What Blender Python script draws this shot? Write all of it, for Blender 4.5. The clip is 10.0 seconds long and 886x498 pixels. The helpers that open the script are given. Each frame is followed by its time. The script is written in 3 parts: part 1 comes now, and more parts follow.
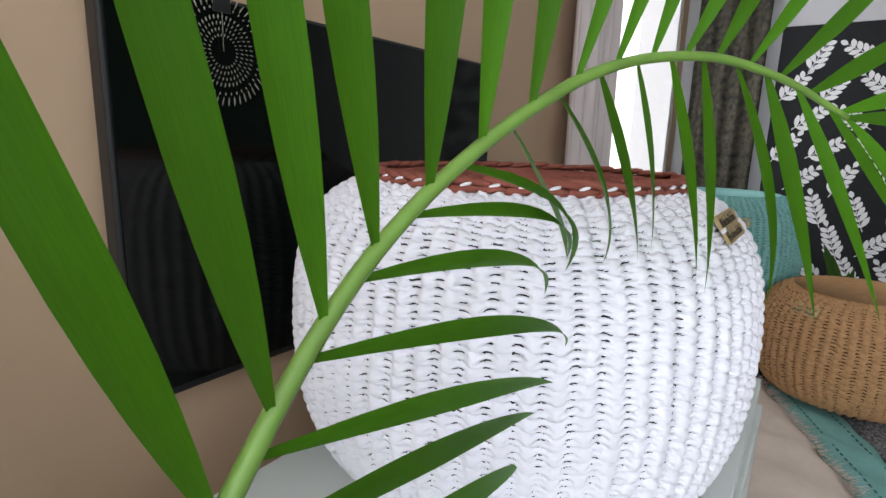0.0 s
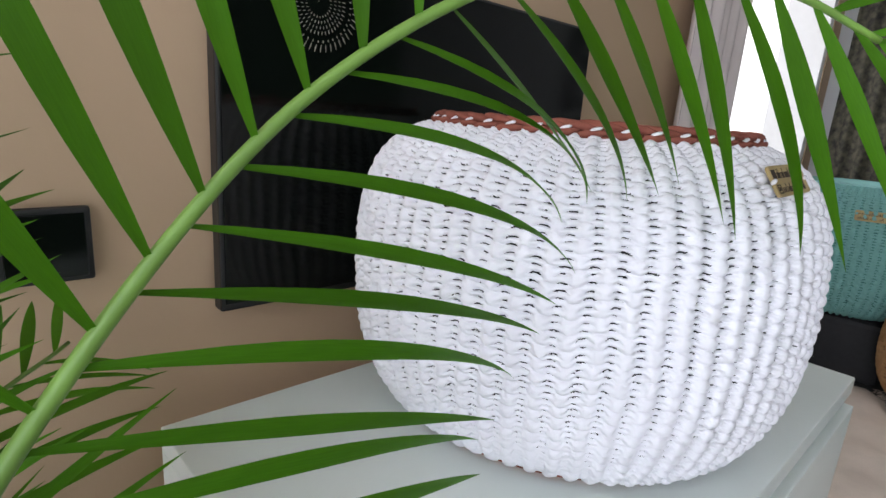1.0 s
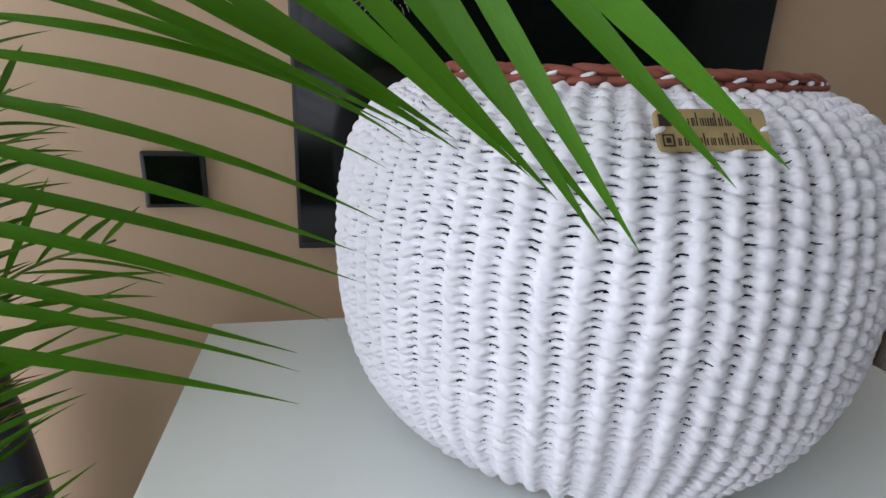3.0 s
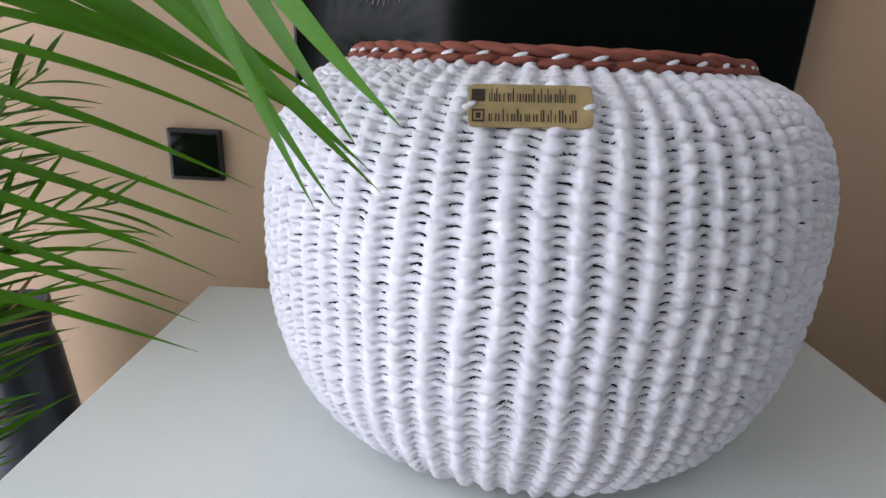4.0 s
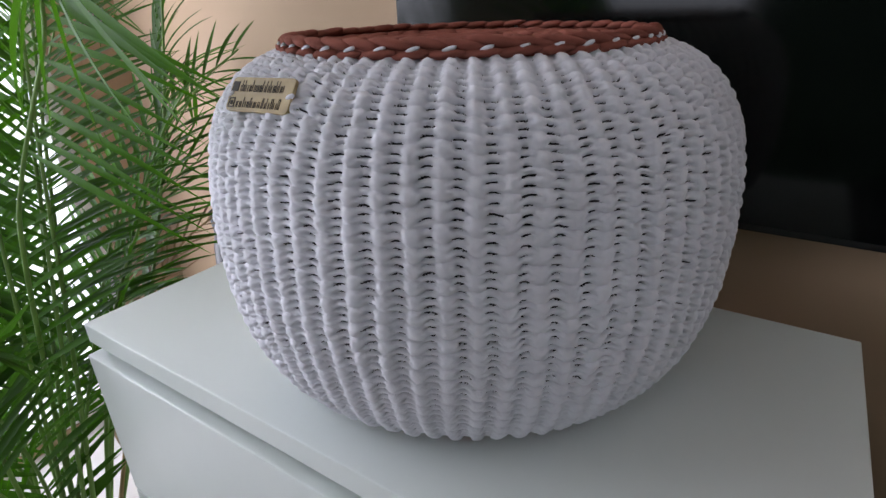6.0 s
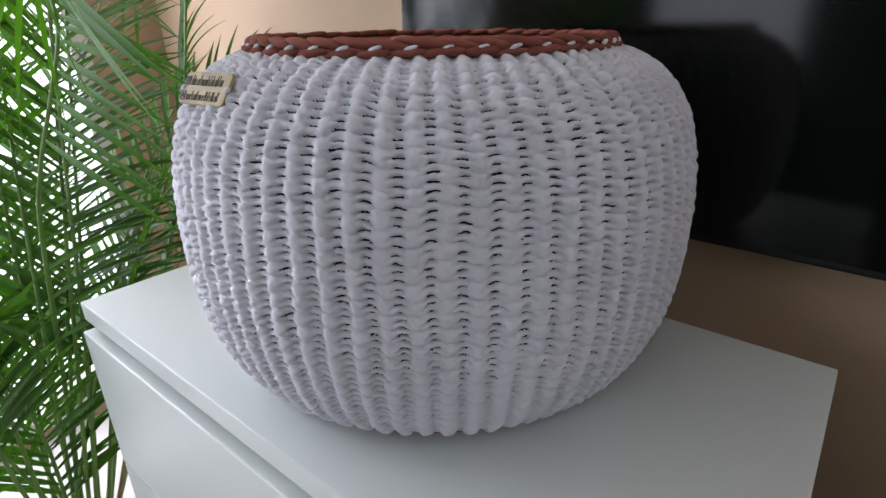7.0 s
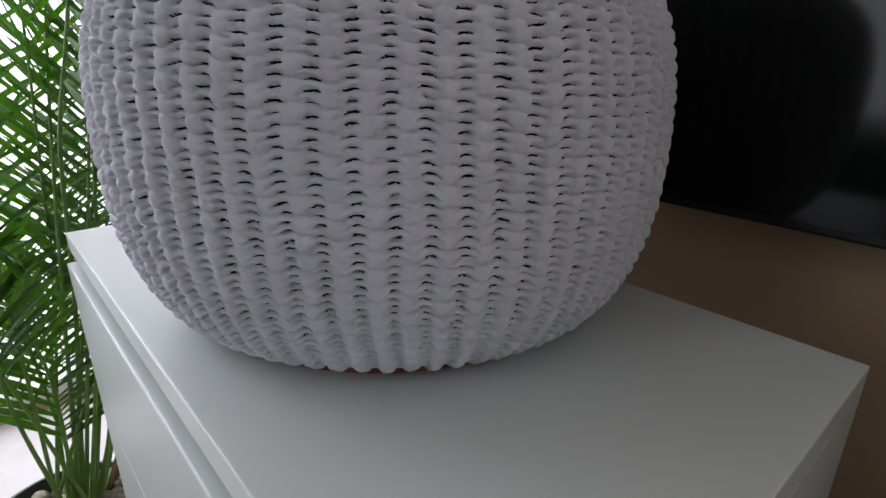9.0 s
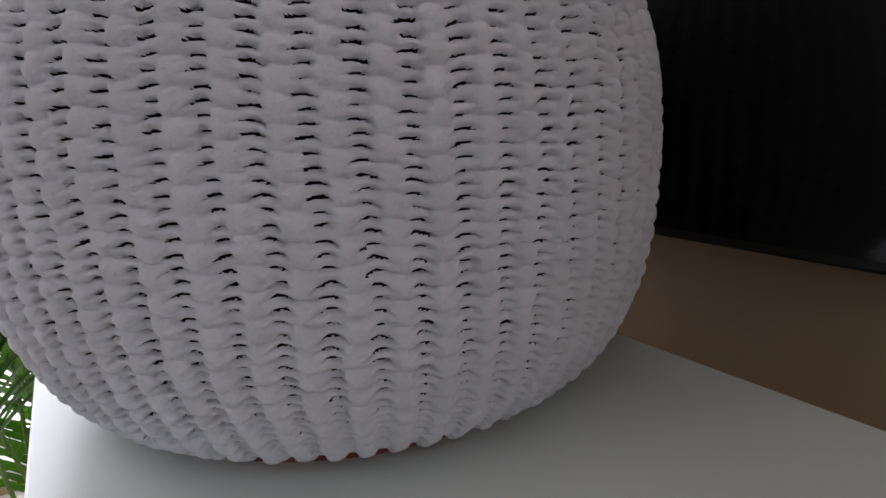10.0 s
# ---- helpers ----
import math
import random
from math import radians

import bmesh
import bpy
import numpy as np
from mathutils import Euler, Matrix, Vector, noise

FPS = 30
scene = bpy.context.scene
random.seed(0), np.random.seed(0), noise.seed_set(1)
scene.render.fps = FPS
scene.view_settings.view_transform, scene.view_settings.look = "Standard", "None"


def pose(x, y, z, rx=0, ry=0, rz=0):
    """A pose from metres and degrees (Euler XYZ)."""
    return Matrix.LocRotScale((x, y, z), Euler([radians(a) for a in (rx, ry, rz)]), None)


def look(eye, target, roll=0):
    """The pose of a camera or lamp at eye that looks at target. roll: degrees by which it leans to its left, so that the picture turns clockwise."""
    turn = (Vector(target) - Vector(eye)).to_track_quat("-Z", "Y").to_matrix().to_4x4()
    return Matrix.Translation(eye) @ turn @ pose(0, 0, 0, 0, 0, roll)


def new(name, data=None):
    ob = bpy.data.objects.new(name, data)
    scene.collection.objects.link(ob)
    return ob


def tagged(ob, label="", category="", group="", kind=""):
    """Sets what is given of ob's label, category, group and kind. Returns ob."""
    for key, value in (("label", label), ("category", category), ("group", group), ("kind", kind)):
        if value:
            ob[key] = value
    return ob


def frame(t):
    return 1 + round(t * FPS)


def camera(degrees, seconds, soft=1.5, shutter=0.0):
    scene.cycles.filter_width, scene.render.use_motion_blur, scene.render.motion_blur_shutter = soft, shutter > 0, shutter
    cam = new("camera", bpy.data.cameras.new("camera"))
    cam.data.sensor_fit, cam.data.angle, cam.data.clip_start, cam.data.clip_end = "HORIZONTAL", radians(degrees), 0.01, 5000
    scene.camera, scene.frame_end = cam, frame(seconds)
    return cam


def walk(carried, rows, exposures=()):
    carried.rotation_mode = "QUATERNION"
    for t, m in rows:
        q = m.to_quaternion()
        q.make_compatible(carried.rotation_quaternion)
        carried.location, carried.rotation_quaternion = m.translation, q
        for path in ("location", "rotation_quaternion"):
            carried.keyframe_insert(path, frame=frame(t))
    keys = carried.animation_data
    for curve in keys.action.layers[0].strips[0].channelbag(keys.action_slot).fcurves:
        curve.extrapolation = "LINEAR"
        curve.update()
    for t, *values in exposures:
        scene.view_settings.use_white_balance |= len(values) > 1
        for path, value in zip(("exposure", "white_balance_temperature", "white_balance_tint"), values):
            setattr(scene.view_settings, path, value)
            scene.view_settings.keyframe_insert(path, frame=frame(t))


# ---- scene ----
cam = camera(78.7, 10.0)

PATH = [
    (0, (-0.601, -0.27, 1.203), (1.019, 0.831, 0.797), 1.8),
    (0.5, (-0.59, -0.31, 1.193), (0.935, 0.903, 0.743), 3.0),
    (1, (-0.585, -0.355, 1.165), (0.753, 1.049, 0.675), 4.3),
    (1.5, (-0.526, -0.41, 1.157), (0.493, 1.219, 0.604), 3.9),
    (2, (-0.429, -0.466, 1.132), (0.31, 1.308, 0.58), 3.6),
    (2.5, (-0.347, -0.497, 1.149), (0.203, 1.335, 0.566), 2.4),
    (3, (-0.26, -0.522, 1.155), (0.134, 1.341, 0.545), 2.3),
    (3.2, (-0.216, -0.535, 1.134), (0.16, 1.358, 0.609), 3.1),
    (4.5, (0.036, -0.568, 1.174), (-0.236, 1.28, 0.458), 1.8),
    (5, (0.159, -0.58, 1.196), (-0.284, 1.224, 0.456), 2.5),
    (5.5, (0.2, -0.577, 1.188), (-0.401, 1.174, 0.43), 1.6),
    (5.7, (0.266, -0.54, 1.189), (-0.57, 1.093, 0.393), -0.7),
    (6.8, (0.424, -0.467, 1.191), (-0.713, 0.96, 0.372), -2.0),
    (7, (0.434, -0.452, 1.18), (-0.725, 0.978, 0.398), -0.8),
    (7.5, (0.421, -0.422, 1.169), (-0.771, 0.981, 0.388), -0.8),
    (8, (0.439, -0.434, 1.163), (-0.816, 0.926, 0.404), -0.5),
    (8.5, (0.471, -0.382, 1.09), (-0.89, 0.895, 0.37), 0.5),
    (9, (0.522, -0.324, 1.062), (-0.885, 0.918, 0.372), 0.4),
    (9.5, (0.522, -0.232, 1.036), (-0.97, 0.979, 0.48), -0.7),
    (10, (0.515, -0.181, 1.023), (-1.086, 0.909, 0.527), -2.8),
]
walk(cam, [(t, look(eye, target, roll)) for t, eye, target, roll in PATH],
     exposures=[(0, -0.15, 6500, 14), (1, -0.2, 6450, 14), (2, -0.5, 6450, 15), (3, -0.36, 6400, 16), (4.5, -0.05, 6350, 19), (5.0, -0.25, 6350, 19), (5.5, -0.25, 6350, 19),
                (7.5, 0.14, 6350, 19), (8.2, 0.06, 6400, 19), (9, -0.28, 6450, 20), (9.5, 0.0, 6550, 20), (10, -0.02, 6650, 21)])


# ---- world, lights ----
TOP = 0.80                      # height of the cabinet top
WALL_Y = 0.40                   # face of the wall behind the cabinet
XL, XR, YF, CEIL = -1.35, 2.60, -3.0, 2.55

world = bpy.data.worlds.new("sky")
scene.world = world
world.use_nodes = True
wn = world.node_tree
sky = wn.nodes.new("ShaderNodeTexSky")
sky.sky_type, sky.sun_disc = "NISHITA", False
sky.sun_elevation, sky.sun_rotation = radians(38), radians(235)
wn.nodes["Background"].inputs["Strength"].default_value = 0.12
wn.links.new(sky.outputs["Color"], wn.nodes["Background"].inputs["Color"])

sun = new("sun", bpy.data.lights.new("sun", "SUN"))
sun.data.energy, sun.data.angle, sun.data.color = 0.6, radians(12), (1.0, 0.96, 0.9)
sun.matrix_world = look((-3, -2.2, 3.2), (0, 0, 0.8))


def window_lamp(name, eye, target, w, h, watts, color=(0.93, 0.96, 1.0)):
    lamp = new(name, bpy.data.lights.new(name, "AREA"))
    lamp.data.shape, lamp.data.size, lamp.data.size_y = "RECTANGLE", w, h
    lamp.data.energy, lamp.data.color = watts, color
    lamp.matrix_world = look(eye, target)
    return lamp


window_lamp("window_light_left", (XL - 0.02, -0.56, 1.25), (0.4, -0.15, 0.95), 1.4, 2.0, 37, (0.86, 0.92, 1.0))
window_lamp("window_light_right", (1.72, WALL_Y + 0.03, 1.55), (1.72, -1.0, 1.3), 0.9, 1.4, 5.0, (0.86, 0.92, 1.0))
window_lamp("window_light_front", (-0.55, YF - 0.02, 1.5), (-0.55, 0, 1.2), 0.9, 1.6, 11, (0.86, 0.92, 1.0))


# ---- materials ----
def material(name, color, rough=0.6, metal=0.0, vary=0.12, scale=30.0, bump=0.0, bump_scale=200.0, spec=0.5, color2=None, rand=0.0):
    m = bpy.data.materials.new(name)
    m.use_nodes = True
    nt = m.node_tree
    bsdf = nt.nodes["Principled BSDF"]
    bsdf.inputs["Roughness"].default_value = rough
    bsdf.inputs["Metallic"].default_value = metal
    bsdf.inputs["Specular IOR Level"].default_value = spec
    geo = nt.nodes.new("ShaderNodeTexCoord")
    n1 = nt.nodes.new("ShaderNodeTexNoise")
    n1.inputs["Scale"].default_value, n1.inputs["Detail"].default_value = scale, 6
    nt.links.new(geo.outputs["Object"], n1.inputs["Vector"])
    ramp = nt.nodes.new("ShaderNodeValToRGB")
    c2 = color2 or tuple(c * (1 - vary * 2) for c in color)
    ramp.color_ramp.elements[0].position, ramp.color_ramp.elements[1].position = 0.3, 0.72
    ramp.color_ramp.elements[0].color = (*c2, 1)
    ramp.color_ramp.elements[1].color = (*color, 1)
    nt.links.new(n1.outputs["Fac"], ramp.inputs["Fac"])
    out = ramp.outputs["Color"]
    if rand:
        info = nt.nodes.new("ShaderNodeObjectInfo")
        hsv = nt.nodes.new("ShaderNodeHueSaturation")
        mr = nt.nodes.new("ShaderNodeMapRange")
        mr.inputs["To Min"].default_value, mr.inputs["To Max"].default_value = 1 - rand, 1 + rand
        nt.links.new(info.outputs["Random"], mr.inputs["Value"])
        nt.links.new(mr.outputs["Result"], hsv.inputs["Value"])
        nt.links.new(out, hsv.inputs["Color"])
        out = hsv.outputs["Color"]
    nt.links.new(out, bsdf.inputs["Base Color"])
    if bump:
        n2 = nt.nodes.new("ShaderNodeTexNoise")
        n2.inputs["Scale"].default_value, n2.inputs["Detail"].default_value = bump_scale, 8
        nt.links.new(geo.outputs["Object"], n2.inputs["Vector"])
        b = nt.nodes.new("ShaderNodeBump")
        b.inputs["Strength"].default_value, b.inputs["Distance"].default_value = bump, 0.002
        nt.links.new(n2.outputs["Fac"], b.inputs["Height"])
        nt.links.new(b.outputs["Normal"], bsdf.inputs["Normal"])
    return m


def glow(name, color, strength):
    m = bpy.data.materials.new(name)
    m.use_nodes = True
    nt = m.node_tree
    nt.nodes.remove(nt.nodes["Principled BSDF"])
    e = nt.nodes.new("ShaderNodeEmission")
    e.inputs["Strength"].default_value = strength
    geo = nt.nodes.new("ShaderNodeTexCoord")
    n1 = nt.nodes.new("ShaderNodeTexNoise")
    n1.inputs["Scale"].default_value = 1.3
    nt.links.new(geo.outputs["Object"], n1.inputs["Vector"])
    ramp = nt.nodes.new("ShaderNodeValToRGB")
    ramp.color_ramp.elements[0].position, ramp.color_ramp.elements[1].position = 0.35, 0.6
    ramp.color_ramp.elements[0].color = (*[c * 0.75 for c in color], 1)
    ramp.color_ramp.elements[1].color = (*color, 1)
    nt.links.new(n1.outputs["Fac"], ramp.inputs["Fac"])
    nt.links.new(ramp.outputs["Color"], e.inputs["Color"])
    nt.links.new(e.outputs["Emission"], nt.nodes["Material Output"].inputs["Surface"])
    return m


M_yarn = material("white_cotton_yarn", (0.78, 0.78, 0.83), 0.95, vary=0.03, scale=14, bump=0.35, bump_scale=900, spec=0.15)
M_brownyarn = material("rust_brown_yarn", (0.30, 0.098, 0.070), 0.9, vary=0.14, scale=60, bump=0.4, bump_scale=800, spec=0.2)
# near-black lining: the shade inside the slits is put into its colour
M_slitshade = material("slit_shade_lining", (0.03, 0.03, 0.035), 0.95, scale=40)
M_white = material("white_lacquer", (0.70, 0.755, 0.725), 0.32, vary=0.02, scale=5, bump=0.03, bump_scale=60)
M_groove = material("grey_gap", (0.47, 0.47, 0.40), 0.6, scale=10)
M_wall = material("beige_wall_paint", (0.50, 0.355, 0.235), 0.62, vary=0.04, scale=3, bump=0.12, bump_scale=160, spec=0.25)
M_ceil = material("white_ceiling_paint", (0.66, 0.65, 0.62), 0.9, vary=0.02, scale=3)
M_floor = material("pale_floor_tile", (0.56, 0.53, 0.50), 0.35, vary=0.06, scale=12)
M_screen = material("black_screen_glass", (0.003, 0.004, 0.0035), 0.10, vary=0.1, spec=0.33)
M_bezel = material("black_plastic", (0.012, 0.012, 0.013), 0.4, vary=0.1)
M_wood = material("pale_birch_tag", (0.46, 0.34, 0.15), 0.5, vary=0.2, scale=45, bump=0.15)
M_ink = material("burnt_ink", (0.035, 0.022, 0.012), 0.7)
M_leaf = material("palm_leaf", (0.050, 0.160, 0.005), 0.5, vary=0.16, scale=22, bump=0.08, bump_scale=90, rand=0.3, spec=0.2)
M_leafold = material("palm_leaf_dark", (0.032, 0.095, 0.009), 0.45, vary=0.18, scale=22, bump=0.08, bump_scale=90, rand=0.35, spec=0.22)
M_stem = material("palm_stem", (0.16, 0.30, 0.05), 0.45, vary=0.14, scale=40)
M_dry = material("dry_frond", (0.33, 0.22, 0.10), 0.7, vary=0.2, scale=40, rand=0.3)
M_pot = material("black_pot", (0.018, 0.018, 0.02), 0.35, scale=12)
M_pebble = material("pebble_stone", (0.34, 0.29, 0.22), 0.6, vary=0.25, scale=30, rand=0.35)
# darkened copy of the tan yarn colour, painted shade behind the slits
M_tandark = material("tan_slit_shade_lining", (0.10, 0.05, 0.025), 0.95, scale=60)
M_terra = material("terracotta", (0.38, 0.17, 0.09), 0.8, vary=0.1, scale=20)
# darkened teal: painted slit shade in the pouf, plain yarn colour on blanket seams
M_tealdark = material("teal_slit_shade_and_seam", (0.05, 0.20, 0.19), 0.95, scale=60)
M_navy = material("navy_glaze", (0.018, 0.026, 0.045), 0.35, vary=0.25, scale=14)
M_teal = material("teal_yarn", (0.20, 0.43, 0.40), 0.95, vary=0.06, scale=40, bump=0.4, bump_scale=700, spec=0.15)
M_tan = material("tan_yarn", (0.50, 0.29, 0.14), 0.95, vary=0.08, scale=40, bump=0.4, bump_scale=700, spec=0.15)
M_cream = material("cream_plush", (0.68, 0.58, 0.50), 0.95, vary=0.05, scale=25, bump=0.5, bump_scale=260, spec=0.1)
M_weave = material("black_white_weave", (0.35, 0.35, 0.36), 0.9, scale=160, color2=(0.02, 0.02, 0.02))
M_black = material("black_curtain_cloth", (0.012, 0.013, 0.015), 0.9, scale=30)
M_eastwall = material("pale_grey_wall", (0.55, 0.55, 0.56), 0.85, vary=0.03, scale=3)
M_blackpat = material("faded_black_cloth", (0.10, 0.09, 0.06), 0.9, scale=35, color2=(0.008, 0.008, 0.008))
M_whiteprint = material("white_leaf_print", (0.78, 0.78, 0.78), 0.85, vary=0.02)
M_frame = material("white_window_frame", (0.8, 0.8, 0.8), 0.4, vary=0.02)
M_sheer = material("pale_curtain", (0.62, 0.55, 0.53), 0.9, vary=0.05, scale=8)
M_dado = material("grey_green_wall", (0.045, 0.11, 0.055), 0.8, vary=0.08, scale=3)
M_sofa = material("dark_sofa_cloth", (0.03, 0.03, 0.033), 0.9, vary=0.1, scale=60)
M_chrome = material("bead_glass", (0.30, 0.28, 0.23), 0.35, metal=0.3, vary=0.05)
G_day = glow("daylight_backdrop", (0.95, 0.98, 1.0), 2.4)
G_dim = glow("daylight_backdrop_far", (0.8, 0.9, 0.85), 0.4)
G_day_r = glow("daylight_backdrop_right", (1.0, 1.0, 1.0), 2.6)


def translucent(m, color, amount):
    """Thin leaf: part of the light passes through."""
    nt = m.node_tree
    bsdf, outn = nt.nodes["Principled BSDF"], nt.nodes["Material Output"]
    tr = nt.nodes.new("ShaderNodeBsdfTranslucent")
    tr.inputs["Color"].default_value = (*color, 1)
    mx = nt.nodes.new("ShaderNodeMixShader")
    mx.inputs["Fac"].default_value = amount
    nt.links.new(bsdf.outputs["BSDF"], mx.inputs[1])
    nt.links.new(tr.outputs["BSDF"], mx.inputs[2])
    nt.links.new(mx.outputs["Shader"], outn.inputs["Surface"])


translucent(M_leaf, (0.12, 0.40, 0.010), 0.28)
translucent(M_leafold, (0.10, 0.30, 0.015), 0.25)


# ---- mesh helpers ----
def mesh_ob(name, bm, mat, parent=None, smooth=False, label=""):
    me = bpy.data.meshes.new(name)
    bm.to_mesh(me)
    bm.free()
    if smooth:
        me.polygons.foreach_set("use_smooth", [True] * len(me.polygons))
    me.materials.append(mat)
    ob = new(name, me)
    if parent:
        ob.parent = parent
    if label:
        ob["label"] = label
    return ob


def part(name, bm, mat, parent, label="", smooth=False):
    return mesh_ob(name, bm, mat, parent, smooth, label)


def raw_mesh(name, verts, faces, mat, parent=None, smooth=True):
    me = bpy.data.meshes.new(name)
    me.from_pydata(verts, [], faces)
    if smooth:
        me.polygons.foreach_set("use_smooth", [True] * len(me.polygons))
    me.materials.append(mat)
    ob = new(name, me)
    if parent:
        ob.parent = parent
    return ob


def add_box(bm, lo, hi, bevel=0.0):
    r = bmesh.ops.create_cube(bm, size=1.0)
    for v in r["verts"]:
        v.co = Vector([lo[i] + (v.co[i] + 0.5) * (hi[i] - lo[i]) for i in range(3)])
    if bevel:
        edges = list({e for v in r["verts"] for e in v.link_edges})
        bmesh.ops.bevel(bm, geom=edges, offset=bevel, segments=2, affect="EDGES", profile=0.6)
    return bm


def box(lo, hi, bevel=0.0):
    return add_box(bmesh.new(), lo, hi, bevel)


def add_lathe(bm, prof, seg=40, center=(0, 0, 0)):
    rings = []
    for r, z in prof:
        if r < 1e-5:
            rings.append([bm.verts.new((center[0], center[1], center[2] + z))])
        else:
            rings.append([bm.verts.new((center[0] + r * math.cos(2 * math.pi * i / seg), center[1] + r * math.sin(2 * math.pi * i / seg), center[2] + z)) for i in range(seg)])
    for a, b in zip(rings, rings[1:]):
        for i in range(seg):
            j = (i + 1) % seg
            if len(a) == 1:
                bm.faces.new((a[0], b[i], b[j])) if len(b) > 1 else None
            elif len(b) == 1:
                bm.faces.new((a[i], a[j], b[0]))
            else:
                bm.faces.new((a[i], a[j], b[j], b[i]))
    return bm


def spline(pts, n):
    """n points along a smooth curve through pts, evenly spaced."""
    P = np.array([pts[0], *pts, pts[-1]], float)
    P[0], P[-1] = 2 * P[1] - P[2], 2 * P[-2] - P[-3]
    out = []
    for i in range(1, len(P) - 2):
        t = np.linspace(0, 1, 24, endpoint=False)[:, None]
        a, b, c, d = P[i - 1], P[i], P[i + 1], P[i + 2]
        out.append(0.5 * (2 * b + (c - a) * t + (2 * a - 5 * b + 4 * c - d) * t ** 2 + (3 * b - a - 3 * c + d) * t ** 3))
    out = np.vstack(out + [P[-2][None]])
    s = np.r_[0, np.cumsum(np.linalg.norm(np.diff(out, axis=0), axis=1))]
    k = np.linspace(0, s[-1], n)
    return np.stack([np.interp(k, s, out[:, j]) for j in range(out.shape[1])], 1)


def tube(pts, radii, seg=8):
    """Verts and faces of a tapered round tube along pts."""
    pts = np.asarray(pts, float)
    verts, faces = [], []
    tan = np.gradient(pts, axis=0)
    for p, t, r in zip(pts, tan, radii):
        t = t / np.linalg.norm(t)
        a = np.cross(t, (0.3, 0.9, 0.31))
        a /= np.linalg.norm(a)
        b = np.cross(t, a)
        for k in range(seg):
            w = 2 * math.pi * k / seg
            verts.append(tuple(p + r * (math.cos(w) * a + math.sin(w) * b)))
    n = len(pts)
    for i in range(n - 1):
        for k in range(seg):
            j = (k + 1) % seg
            faces.append((i * seg + k, i * seg + j, (i + 1) * seg + j, (i + 1) * seg + k))
    faces.append(tuple(range(seg))[::-1])
    faces.append(tuple(range((n - 1) * seg, n * seg)))
    return verts, faces


def blob(bm, c, axis, up, a, b, d, seg=8, rings=5):
    """An ellipsoid of half-lengths a along axis, b along up, d across."""
    x = Vector(axis).normalized()
    z = Vector(up)
    z = (z - x * z.dot(x)).normalized()
    y = z.cross(x)
    m = Matrix((x * a, y * d, z * b)).transposed().to_4x4()
    m.translation = Vector(c)
    bmesh.ops.create_uvsphere(bm, u_segments=seg, v_segments=rings, radius=1.0, matrix=m)


def setting(ob, label):
    return tagged(ob, label, "", "", "structure")


# ---- the room ----
def wall_with_opening(name, axis, at, thick, span, height, holes, mat, label):
    """A wall on a plane of constant x or y, with rectangular holes (a0, a1, z0, z1) through it."""
    bm = bmesh.new()
    cuts_a = sorted({span[0], span[1], *[h[0] for h in holes], *[h[1] for h in holes]})
    cuts_z = sorted({0, height, *[h[2] for h in holes], *[h[3] for h in holes]})
    for a0, a1 in zip(cuts_a, cuts_a[1:]):
        for z0, z1 in zip(cuts_z, cuts_z[1:]):
            ca, cz = (a0 + a1) / 2, (z0 + z1) / 2
            if any(h[0] < ca < h[1] and h[2] < cz < h[3] for h in holes):
                continue
            if axis == "x":
                add_box(bm, (min(at, at + thick), a0, z0), (max(at, at + thick), a1, z1))
            else:
                add_box(bm, (a0, min(at, at + thick), z0), (a1, max(at, at + thick), z1))
    bmesh.ops.remove_doubles(bm, verts=bm.verts, dist=1e-5)
    return setting(mesh_ob(name, bm, mat), label)


WIN_L = (-1.28, 0.19, 0.03, 2.30)
WIN_R = (1.25, 2.48, 0.75, 2.30)
WIN_F = (-1.05, -0.05, 0.6, 2.3)
setting(mesh_ob("floor", box((XL - 0.3, YF - 0.3, -0.1), (XR + 0.3, WALL_Y + 0.3, 0.0)), M_floor), "pale grey tiled floor")
setting(mesh_ob("ceiling", box((XL - 0.3, YF - 0.3, CEIL), (XR + 0.3, WALL_Y + 0.3, CEIL + 0.1)), M_ceil), "plain white painted ceiling")
wall_with_opening("wall_north", "y", WALL_Y, 0.2, (XL - 0.2, XR + 0.2), CEIL, [WIN_R], M_wall, "beige painted wall behind the cabinet")
wall_with_opening("wall_west", "x", XL, -0.2, (YF, WALL_Y), CEIL, [WIN_L], M_wall, "beige painted wall with a tall window")
wall_with_opening("wall_east", "x", XR, 0.2, (YF, WALL_Y), CEIL, [], M_eastwall, "pale grey painted wall beyond the bench")
wall_with_opening("wall_south", "y", YF, -0.2, (XL - 0.2, XR + 0.2), CEIL, [WIN_F], M_dado, "dim grey-green wall with a window")


def window(name, axis, at, hole, bars, label):
    root = new(name)
    setting(root, label)
    a0, a1, z0, z1 = hole
    w = 0.05

    def slab(n, lo_a, hi_a, lo_z, hi_z, d0, d1):
        lo, hi = ((at + d0, lo_a, lo_z), (at + d1, hi_a, hi_z)) if axis == "x" else ((lo_a, at + d0, lo_z), (hi_a, at + d1, hi_z))
        lo, hi = [min(p, q) for p, q in zip(lo, hi)], [max(p, q) for p, q in zip(lo, hi)]
        part(n, box(lo, hi, 0.004), M_frame, root)
    s = 1 if at > 0 else -1
    slab("window_frame", a0, a0 + w, z0, z1, 0.004 * s, 0.192 * s)
    slab("window_frame", a1 - w, a1, z0, z1, 0.004 * s, 0.192 * s)
    slab("window_frame", a0 + w, a1 - w, z0, z0 + w, 0.004 * s, 0.192 * s)
    slab("window_frame", a0 + w, a1 - w, z1 - w, z1, 0.004 * s, 0.192 * s)
    for b in bars:
        slab("mullion", b - 0.03, b + 0.03, z0 + w, z1 - w, 0.055 * s, 0.105 * s)
    return root


